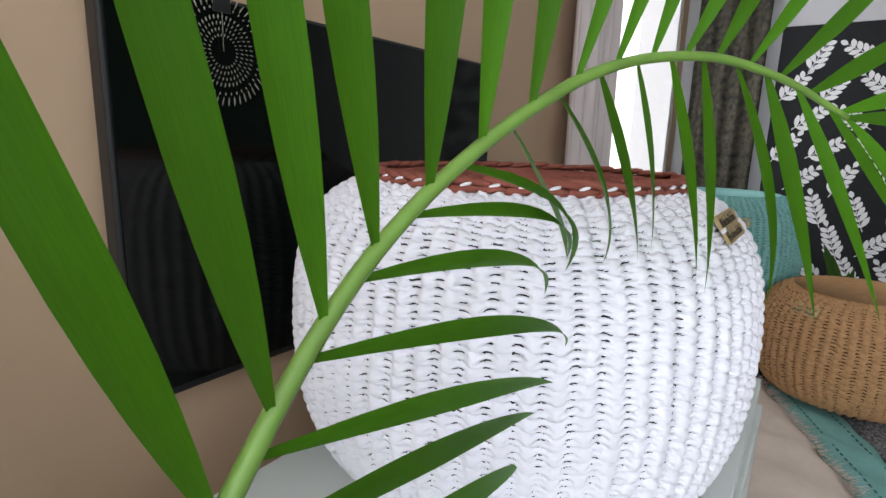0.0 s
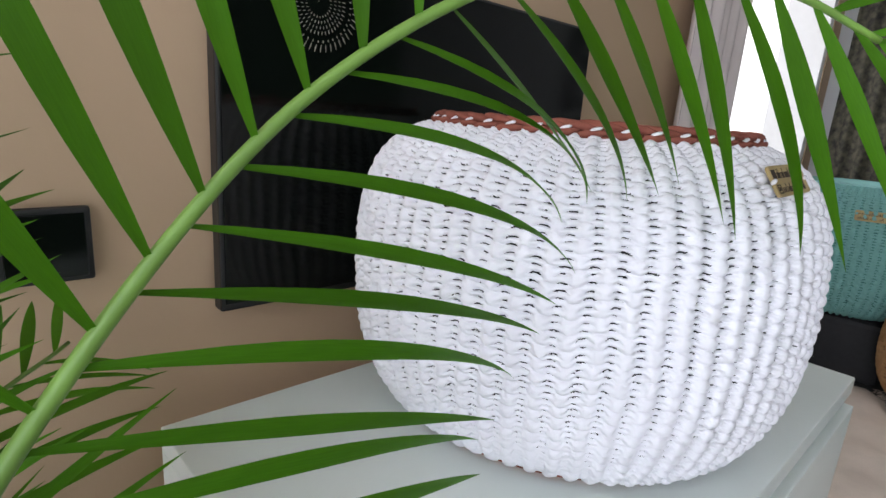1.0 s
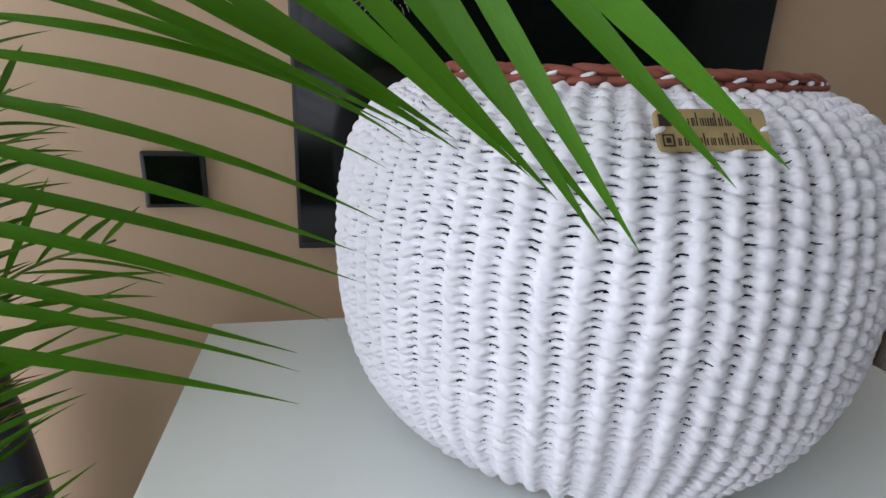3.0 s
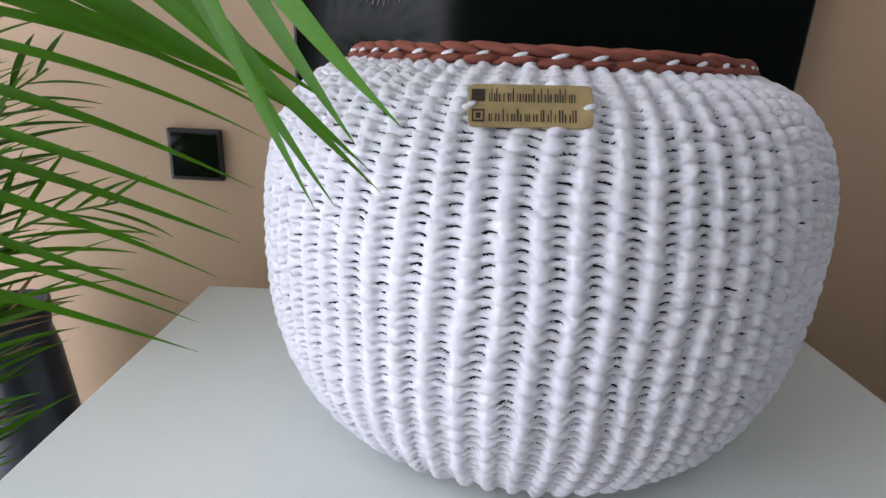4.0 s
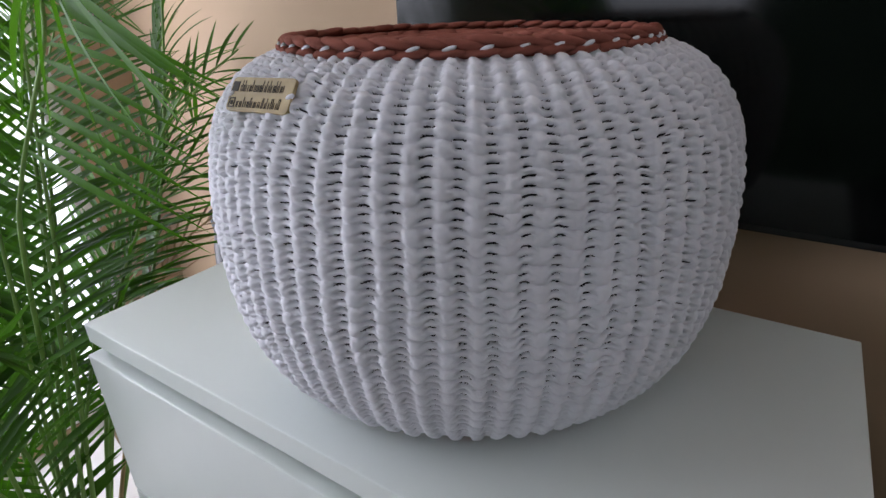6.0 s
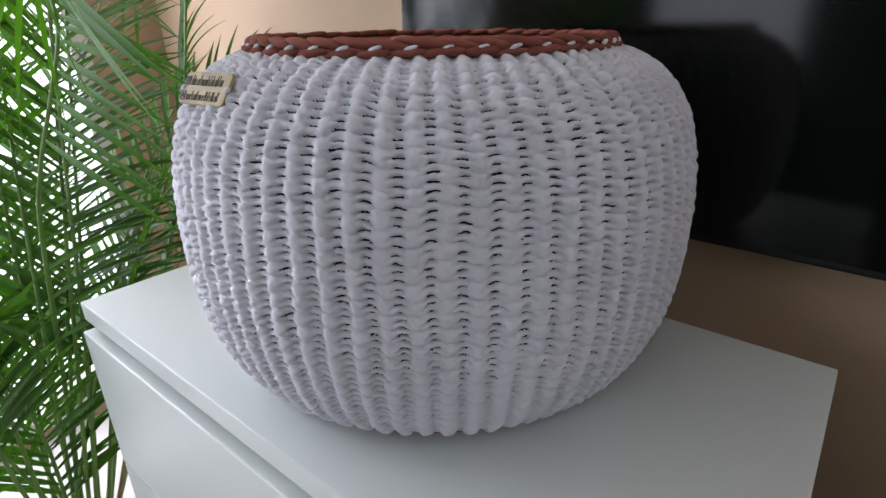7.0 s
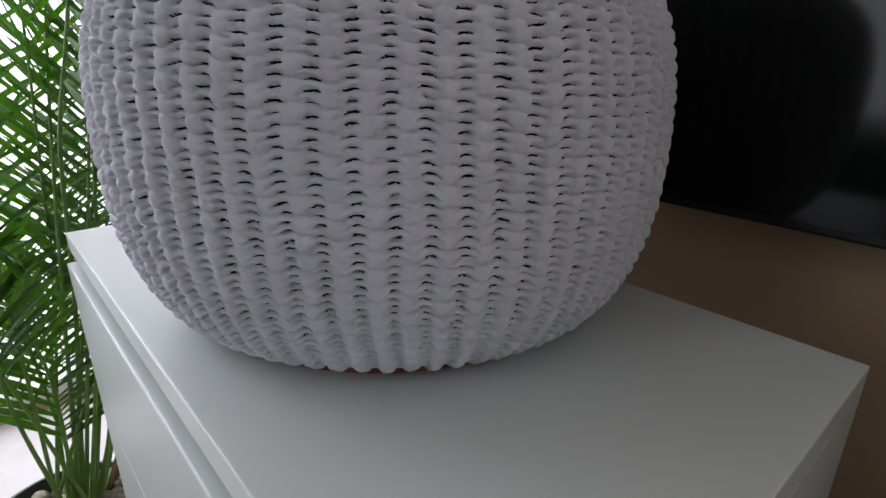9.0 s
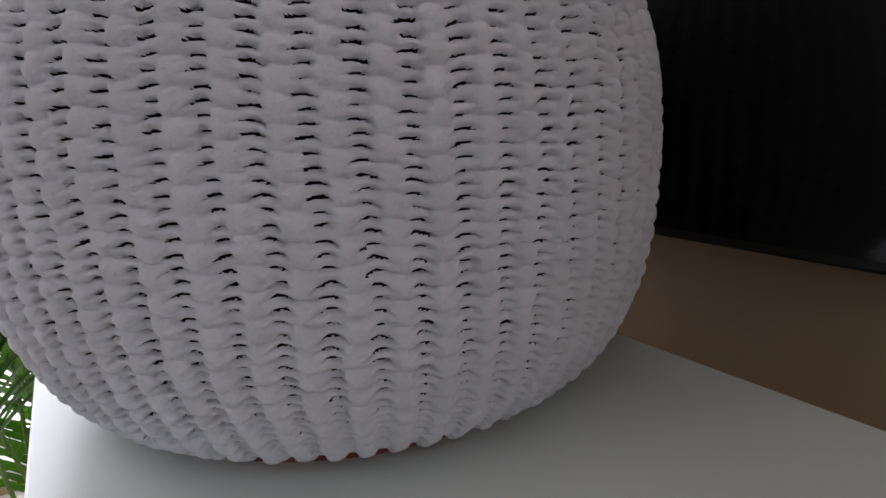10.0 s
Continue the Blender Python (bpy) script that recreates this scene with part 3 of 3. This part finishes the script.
def frond(palm, pts, side, n, length, width, mat=M_leaf, angle=(62, 30), start=0.25, seed=0, stem=0.0045, droop=(0, 1, 2)):
    """A feather-shaped palm leaf: a rachis through pts with leaflets to both sides, each an object."""
    rng = random.Random(seed)
    curve = spline(pts, 60)
    radii = [stem * (1 - 0.75 * i / 59) + 0.0006 for i in range(60)]
    v, f = tube(curve, radii, 8)
    root = raw_mesh("frond", v, f, M_stem if mat is not M_dry else M_dry, palm)
    tan = np.gradient(curve, axis=0)
    for sgn in (1, -1):
        for i in range(n):
            q = (i + (0.5 if sgn < 0 else 0.0)) / n
            s = start + (1 - start) * q
            idx = min(59, int(s * 59))
            p, t = Vector(curve[idx]), Vector(tan[idx]).normalized()
            sd = Vector(side) - t * Vector(side).dot(t)
            sd.normalize()
            a = radians(angle[0] + (angle[1] - angle[0]) * q ** 1.5 + rng.uniform(-5, 5))
            d = t * math.cos(a) + sd * (sgn * math.sin(a))
            nrm = t.cross(sd) * 1.0
            if nrm.z < 0:
                nrm = -nrm
            d.normalize()
            prof = (0.55 + 0.45 * math.sin(math.pi * min(1, (q + 0.25) / 0.75) / 2)) if q < 0.5 else 1 - 0.62 * ((q - 0.5) / 0.5) ** 1.6
            ln = length * prof * rng.uniform(0.9, 1.08)
            wd = width * (0.75 + 0.25 * prof) * rng.uniform(0.85, 1.15)
            y = nrm.cross(d)
            y.normalize()
            z = d.cross(y)
            me = leaf_mesh(rng.choice(droop), mat)
            ob = new("leaflet", me)
            ob.parent = root
            # the tip sinks: turn the strap about its own axis so that its hollow faces the ground
            dn = Vector((0, 0, 1)) - d * d.z
            zz = (z * 0.55 + dn * 0.75)
            zz = (zz - d * zz.dot(d)).normalized()
            yy = zz.cross(d)
            m = Matrix((d * ln, yy * wd, zz * ln)).transposed().to_4x4()
            m.translation = p
            ob.matrix_local = m
    return root


def bowed_leaf(kind):
    """A pointed strap of length and width 1 from base to tip, arched upwards, creased along its midrib."""
    key = ("bowed", kind)
    if key not in LEAF:
        bow, twist = ((0.05, 0.25), (0.09, -0.3), (0.13, 0.4), (0.02, -0.4))[kind]
        verts, faces, seg = [], [], 14
        for i in range(seg + 1):
            q = i / seg
            w = (0.22 + 0.78 * math.sin(0.5 * math.pi * q / 0.36)) if q < 0.36 else 1 - ((q - 0.36) / 0.64) ** 1.5
            w = max(w, 0.02) / 2
            tw = twist * (q - 0.3)
            for k in (-1, 0, 1):
                verts.append((q, k * w * math.cos(tw), 4 * bow * q * (1 - q) + (k * w * math.sin(tw) - (1 - abs(k)) * w * 0.28) * 0.055))
        for i in range(seg):
            for k in (0, 1):
                c = i * 3 + k
                faces.append((c, c + 1, c + 4, c + 3))
        me = bpy.data.meshes.new("leaflet")
        me.from_pydata(verts, [], faces)
        me.polygons.foreach_set("use_smooth", [True] * len(me.polygons))
        me.materials.append(M_leaf)
        LEAF[key] = me
    return LEAF[key]


def hang_leaf(parent, base, tip, width, face, kind):
    """One leaflet from base to tip, its upper side turned towards face."""
    d = tip - base
    ln = d.length
    d.normalize()
    zz = (face - d * face.dot(d)).normalized()
    m = Matrix((d * ln, zz.cross(d) * width, zz * ln)).transposed().to_4x4()
    m.translation = base
    ob = new("leaflet", bowed_leaf(kind))
    ob.parent = parent
    ob.matrix_local = m


def arching_frond(palm_root):
    """The long leaf that rises beside the cabinet and arches over the pouf."""
    curve = spline([(-0.65, -0.31, 0.13), (-0.73, -0.23, 0.55), (-0.69, -0.20, 0.85), (-0.638, -0.186, 0.963), (-0.568, -0.167, 1.070), (-0.481, -0.160, 1.164),
                    (-0.389, -0.185, 1.225), (-0.299, -0.213, 1.246), (-0.232, -0.246, 1.241), (-0.185, -0.280, 1.222)], 160)
    v, f = tube(curve, [0.0052 * (1 - 0.72 * i / 159) + 0.0006 for i in range(160)], 8)
    root = raw_mesh("frond", v, f, M_stem, palm_root)
    run = np.r_[0, np.cumsum(np.linalg.norm(np.diff(curve, axis=0), axis=1))]
    run = run - run[int(np.argmin(np.linalg.norm(curve - np.array((-0.638, -0.186, 0.963)), axis=1)))]
    # where the tips of the hanging row end, and the way the rising row points, along the leaf
    hang_at = (-0.04, 0.05, 0.167, 0.21, 0.26, 0.354, 0.41, 0.46, 0.50, 0.56, 0.62)
    hang = ((-0.33, -0.08, 0.80), (-0.30, -0.10, 0.88), (-0.255, -0.117, 0.985), (-0.237, -0.132, 1.048), (-0.207, -0.101, 1.095), (-0.176, -0.128, 1.10),
            (-0.154, -0.169, 1.12), (-0.128, -0.20, 1.09), (-0.115, -0.24, 1.066), (-0.135, -0.345, 1.10), (-0.07, -0.34, 1.15))
    rise_at = (-0.04, 0.17, 0.25, 0.30, 0.40, 0.50, 0.62)
    rise = ((-0.60, -0.15, 0.75), (-0.42, -0.25, 0.85), (-0.38, -0.24, 0.88), (-0.12, -0.14, 0.97), (0.15, -0.20, 0.93), (0.50, -0.25, 0.65), (0.75, -0.60, 0.0))

    def along(keys, vals, x):
        return Vector([float(np.interp(x, keys, [p[j] for p in vals])) for j in range(3)])
    rng = random.Random(6)
    n = 24
    for i in range(n):
        x = -0.03 + 0.64 * i / (n - 1)
        far = max(0.0, min(1.0, (x - 0.25) / 0.15))
        base = Vector([float(np.interp(x, run, curve[:, j])) for j in range(3)])
        jit = Vector([rng.uniform(-0.012, 0.012) for _ in range(3)])
        tip = along(hang_at, hang, x) + jit * (0.4 + i % 2)
        face = Vector((-0.1 - 0.6 * far, -0.7 + 0.1 * far, 0.75 - 0.4 * far)) + jit * 8
        if x > 0.035:
            hang_leaf(root, base, tip, rng.uniform(0.0085, 0.0110) * (1 + 0.25 * far), face, rng.choice((0, 1, 1) if far < 0.5 else (3, 3, 0)))
        base = Vector([float(np.interp(x + 0.012, run, curve[:, j])) for j in range(3)])
        d = along(rise_at, rise, x) + jit * 5
        ln = (0.25 - 0.16 * max(0.0, x)) * rng.uniform(0.92, 1.06)
        hang_leaf(root, base, base + d.normalized() * ln, rng.uniform(0.0095, 0.0122), Vector((-0.55, -0.75, 0.25)), 3)


def palm():
    root = new("potted_palm")
    tagged(root, "green feather palm in a round black pot", "palm")
    prof = [(0, 0.0), (0.115, 0.0), (0.122, 0.01), (0.145, 0.140), (0.152, 0.145), (0.152, 0.165), (0.143, 0.165), (0.140, 0.135), (0, 0.13)]
    pot = part("pot", add_lathe(bmesh.new(), prof, 48, POT), M_pot, root, "round black plastic pot", True)
    rng = random.Random(8)
    for i in range(90):
        w, r = rng.uniform(0, 2 * math.pi), 0.128 * math.sqrt(rng.random())
        bm = bmesh.new()
        s = rng.uniform(0.010, 0.02)
        blob(bm, (0, 0, 0), (1, rng.uniform(-1, 1), rng.uniform(-0.3, 0.3)), (0, 0, 1), s * 1.3, s * 0.75, s, 7, 5)
        ob = part("pebble", bm, M_pebble, pot, "", True)
        ob.location = (POT.x + r * math.cos(w), POT.y + r * math.sin(w), 0.138 + rng.uniform(0, 0.012))
    # the frond that arches over the cabinet
    arching_frond(root)
    # lower frond that leans to the wall behind the cabinet
    frond(root, [(-0.64, -0.28, 0.13), (-0.70, -0.14, 0.55), (-0.67, -0.02, 0.82), (-0.60, 0.08, 0.93), (-0.52, 0.17, 0.95)],
          (0.75, -0.3, -0.4), 18, 0.22, 0.010, M_leaf, (55, 28), 0.4, 2)
    # frond in front of the drawers
    frond(root, [(-0.60, -0.33, 0.16), (-0.63, -0.37, 0.45), (-0.62, -0.36, 0.68), (-0.57, -0.345, 0.765), (-0.51, -0.325, 0.77)],
          (0.35, 0.5, -0.75), 18, 0.21, 0.013, M_leafold, (40, 14), 0.5, 3)
    # upright fronds beside the cabinet's end
    frond(root, [(-0.62, -0.30, 0.13), (-0.70, -0.19, 0.58), (-0.71, -0.13, 0.95), (-0.69, -0.08, 1.30), (-0.68, -0.03, 1.62)], (0.72, 0.66, -0.1), 30, 0.25, 0.012, M_leafold, (66, 34), 0.3, 11)
    frond(root, [(-0.64, -0.29, 0.13), (-0.77, -0.16, 0.60), (-0.83, -0.06, 1.02), (-0.82, 0.02, 1.42), (-0.80, 0.08, 1.65)], (0.74, 0.55, 0.1), 30, 0.26, 0.013, M_leafold, (66, 34), 0.28, 12)
    frond(root, [(-0.65, -0.28, 0.13), (-0.76, -0.10, 0.52), (-0.76, 0.05, 0.84), (-0.70, 0.17, 1.04), (-0.64, 0.25, 1.12)], (0.82, 0.1, -0.4), 24, 0.23, 0.011, M_leafold, (60, 30), 0.3, 13)
    frond(root, [(-0.66, -0.31, 0.13), (-0.76, -0.26, 0.45), (-0.80, -0.23, 0.76), (-0.79, -0.20, 1.05), (-0.77, -0.18, 1.30)], (0.5, 0.8, 0.1), 28, 0.24, 0.012, M_leaf, (62, 32), 0.25, 14)
    frond(root, [(-0.66, -0.33, 0.13), (-0.78, -0.30, 0.36), (-0.86, -0.26, 0.50), (-0.95, -0.22, 0.56), (-1.04, -0.18, 0.52)], (0.2, 0.9, 0.2), 22, 0.22, 0.011, M_leafold, (60, 30), 0.25, 15)
    frond(root, [(-0.65, -0.27, 0.13), (-0.73, -0.10, 0.45), (-0.74, 0.06, 0.70), (-0.68, 0.18, 0.80)], (0.85, -0.2, -0.2), 18, 0.18, 0.008, M_dry, (60, 30), 0.3, 18)
    frond(root, [(-0.66, -0.27, 0.13), (-0.74, -0.06, 0.50), (-0.74, 0.09, 0.90), (-0.71, 0.16, 1.25), (-0.69, 0.20, 1.55)], (0.85, -0.3, -0.05), 30, 0.21, 0.013, M_leafold, (66, 36), 0.3, 31)
    frond(root, [(-0.67, -0.27, 0.13), (-0.79, -0.02, 0.50), (-0.82, 0.13, 0.90), (-0.80, 0.19, 1.20), (-0.77, 0.23, 1.45)], (0.85, -0.4, 0.1), 28, 0.22, 0.013, M_leafold, (66, 36), 0.3, 32)
    frond(root, [(-0.64, -0.29, 0.13), (-0.72, -0.14, 0.48), (-0.72, -0.02, 0.78), (-0.66, 0.06, 0.98), (-0.60, 0.11, 1.08)], (0.7, -0.55, -0.3), 24, 0.21, 0.012, M_leaf, (62, 30), 0.3, 33)
    frond(root, [(-0.63, -0.32, 0.13), (-0.70, -0.30, 0.42), (-0.68, -0.33, 0.62), (-0.62, -0.36, 0.70)], (0.4, 0.7, -0.4), 20, 0.20, 0.013, M_leafold, (58, 28), 0.3, 34)
    # the rest of the crown
    rng = random.Random(21)
    ends = [(-0.92, -0.05, 1.50), (-0.98, 0.12, 1.25), (-1.02, -0.25, 1.35), (-0.88, 0.22, 1.05), (-0.95, -0.40, 1.05),
            (-1.08, -0.18, 0.75), (-0.90, -0.50, 0.75), (-0.84, 0.06, 1.62)]
    for i, e in enumerate(ends):
        e = Vector(e)
        a = POT + Vector((rng.uniform(-0.06, 0.02), rng.uniform(-0.03, 0.05), 0.16))
        mid = a.lerp(e, 0.55) + Vector((rng.uniform(-0.02, 0.02), rng.uniform(-0.02, 0.02), 0.12 * (e.z - 0.2)))
        out = (e - POT)
        out.z = 0
        tip = e + out.normalized() * 0.14 + Vector((0, 0, -0.06))
        side = Vector((-out.y, out.x, rng.uniform(-0.35, 0.35)))
        frond(root, [tuple(a), tuple(mid), tuple(e), tuple(tip)], tuple(side), 24, rng.uniform(0.24, 0.32), rng.uniform(0.010, 0.015),
              M_leafold if i % 3 else M_leaf, (58, 26), 0.28, 40 + i, 0.004)
    return root


palm()


# ---- the seat with the other poufs ----
def small_pouf(name, centre, prof, columns, pitches, mat, inside, label, tag_at):
    root = new(name)
    root.location = centre
    tagged(root, label, "pouf", "crocheted poufs on the bench")
    crochet_shell("crochet_cover", prof, columns, pitches, 0.009, mat, root, 8, 7, 5, 0.33)
    # shell behind the slits; its darkened colour carries their shade
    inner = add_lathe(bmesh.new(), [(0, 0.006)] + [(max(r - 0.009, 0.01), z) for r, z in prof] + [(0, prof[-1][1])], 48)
    part("lining", inner, inside, root, "inner lining darkened for slit shade", True)
    bm = add_lathe(bmesh.new(), [(0, prof[-1][1] + 0.008), (prof[-1][0], prof[-1][1] + 0.004), (prof[-1][0] + 0.004, prof[-1][1] - 0.004)], 48)
    part("seat_top", bm, mat, root, "", True)
    c, n = tag_at
    t = tag_plate("name_tag", root, c, n, 0.075, 0.03)
    bars(t, -0.03, 0.002, 0.06, 0.008, 7)
    bars(t, -0.03, -0.011, 0.06, 0.008, 8)
    return root


def scaled(prof, kr, kz):
    return [(r * kr, z * kz) for r, z in prof]


bench = new("bench")
tagged(bench, "low upholstered bench between the cabinet and the window", "bench")
part("seat", box((0.49, -1.5, 0.34), (2.3, 0.22, 0.47), 0.02), M_sofa, bench)
part("base", box((0.52, -1.45, 0.0), (2.25, 0.2, 0.34), 0.004), M_sofa, bench)
part("back_ledge", box((1.36, -0.19, 0.47), (2.28, 0.21, 0.655), 0.015), M_sofa, bench)
small_pouf("pouf", (1.30, -0.43, 0.502), scaled(PROFILE, 0.90, 0.87), 58, 44, M_tan, M_tandark, "tan crocheted cotton pouf standing on folded blankets", ((-0.185, 0.135, 0.274), (-0.6, 0.45, 0.62)))
small_pouf("pouf", (1.53, -0.010, 0.656), scaled(PROFILE, 0.92, 1.09), 74, 56, M_teal, M_tealdark, "teal crocheted cotton pouf on the bench", ((-0.235, -0.075, 0.315), (-0.85, -0.27, 0.42)))


def strip_cloth(name, origin, along, across, length, width, z0, z1, mat, label, fringe=None, seam=None, wave=0.004):
    """A folded cloth lying flat, with rounded long edges, along a slanting line."""
    root = new(name)
    tagged(root, label, "blanket")
    o, d, w = Vector(origin), Vector(along).normalized(), Vector(across).normalized()
    bm = bmesh.new()
    nx, ny = 36, 12
    grid = []
    for i in range(nx + 1):
        row = []
        for j in range(ny + 1):
            e = max(0, abs(2 * j / ny - 1) - 0.75) / 0.25
            z = z1 - (z1 - z0) * 0.6 * e * e + wave * math.sin(i * 0.7 + j * 0.5) * (1 - e) + 0.6 * wave * math.sin(i * 0.23 - j * 0.9)
            p = o + d * (length * i / nx) + w * (width * j / ny + 0.006 * math.sin(i * 0.8))
            row.append(bm.verts.new((p.x, p.y, z)))
        grid.append(row)
    for i in range(nx):
        for j in range(ny):
            bm.faces.new((grid[i][j], grid[i + 1][j], grid[i + 1][j + 1], grid[i][j + 1]))
    ext = bmesh.ops.extrude_face_region(bm, geom=bm.faces[:])
    for v in ext["geom"]:
        if isinstance(v, bmesh.types.BMVert):
            v.co.z = z0
    bmesh.ops.recalc_face_normals(bm, faces=bm.faces)
    cloth = part("folded_cloth", bm, mat, root, "", True)
    rng = random.Random(3)
    if fringe:
        verts, faces = [], []
        for i in range(900):
            q = rng.random()
            b = o + d * (length * q) + w * (width + rng.uniform(-0.02, 0.004))
            t = b + w * rng.uniform(0.01, 0.03) + d * rng.uniform(-0.012, 0.012)
            k = len(verts)
            zz = z0 + (z1 - z0) * rng.uniform(0.4, 1.0)
            verts += [(b.x - d.x * 0.0014, b.y - d.y * 0.0014, zz), (b.x + d.x * 0.0014, b.y + d.y * 0.0014, zz), (t.x, t.y, zz + rng.uniform(-0.015, 0.012))]
            faces.append((k, k + 1, k + 2))
        tagged(raw_mesh("fur_fringe", verts, faces, mat, root), "", "", "", "stuff")
    if seam:
        for s0 in seam:
            bm = bmesh.new()
            for i in range(int(length / 0.02)):
                p = o + d * (0.01 + 0.02 * i) + w * (width * s0)
                blob(bm, (p.x, p.y, z1 + 0.003), d, (0, 0, 1), 0.007, 0.002, 0.003, 6, 4)
            part("stitched_seam", bm, M_tealdark, root, "darker stitched seam", True)
    return root


AL, AC = (0.92, 0.39, 0), (0.39, -0.92, 0)
strip_cloth("blanket", (0.497, -0.17, 0), AL, AC, 0.70, 0.34, 0.471, 0.505, M_cream, "cream plush throw with a shaggy edge", True)
strip_cloth("blanket", (0.64, -0.475, 0), AL, AC, 0.62, 0.14, 0.471, 0.500, M_teal, "folded teal knitted blanket with stitched seams", None, (0.25, 0.75))
strip_cloth("blanket", (0.70, -0.61, 0), AL, AC, 0.95, 0.30, 0.471, 0.500, M_weave, "folded black and white woven blanket", None, None, 0.007)


def navy_vase():
    root = new("floor_vase")
    tagged(root, "tall dark navy glazed floor vase beside the wall", "vase")
    root.location = (-0.77, 0.25, 0)
    prof = [(0, 0), (0.06, 0), (0.07, 0.02), (0.075, 0.25), (0.070, 0.50), (0.058, 0.66), (0.050, 0.70), (0.055, 0.75), (0.048, 0.75), (0.044, 0.70), (0, 0.68)]
    part("body", add_lathe(bmesh.new(), prof, 40), M_navy, root, "", True)


navy_vase()


def house_plant():
    root = new("house_plant")
    tagged(root, "small leafy house plant in a terracotta pot", "plant")
    root.location = (1.95, -0.42, 0.471)
    part("pot", add_lathe(bmesh.new(), [(0, 0), (0.05, 0), (0.075, 0.1), (0.08, 0.1), (0.08, 0.12), (0.07, 0.12), (0.066, 0.1), (0, 0.095)], 32), M_terra, root, "terracotta pot", True)
    rng = random.Random(12)
    for i in range(26):
        w = rng.uniform(0, 2 * math.pi)
        d = Vector((math.cos(w), math.sin(w), rng.uniform(0.3, 1.6))).normalized()
        ob = new("leaf", leaf_mesh(2, M_leafold))
        ob.parent = root
        y = Vector((0, 0, 1)).cross(d).normalized()
        z = d.cross(y)
        ln = rng.uniform(0.2, 0.42)
        m = Matrix((d * ln, y * rng.uniform(0.02, 0.045), z * ln)).transposed().to_4x4()
        m.translation = (0, 0, 0.095)
        ob.matrix_local = m


house_plant()
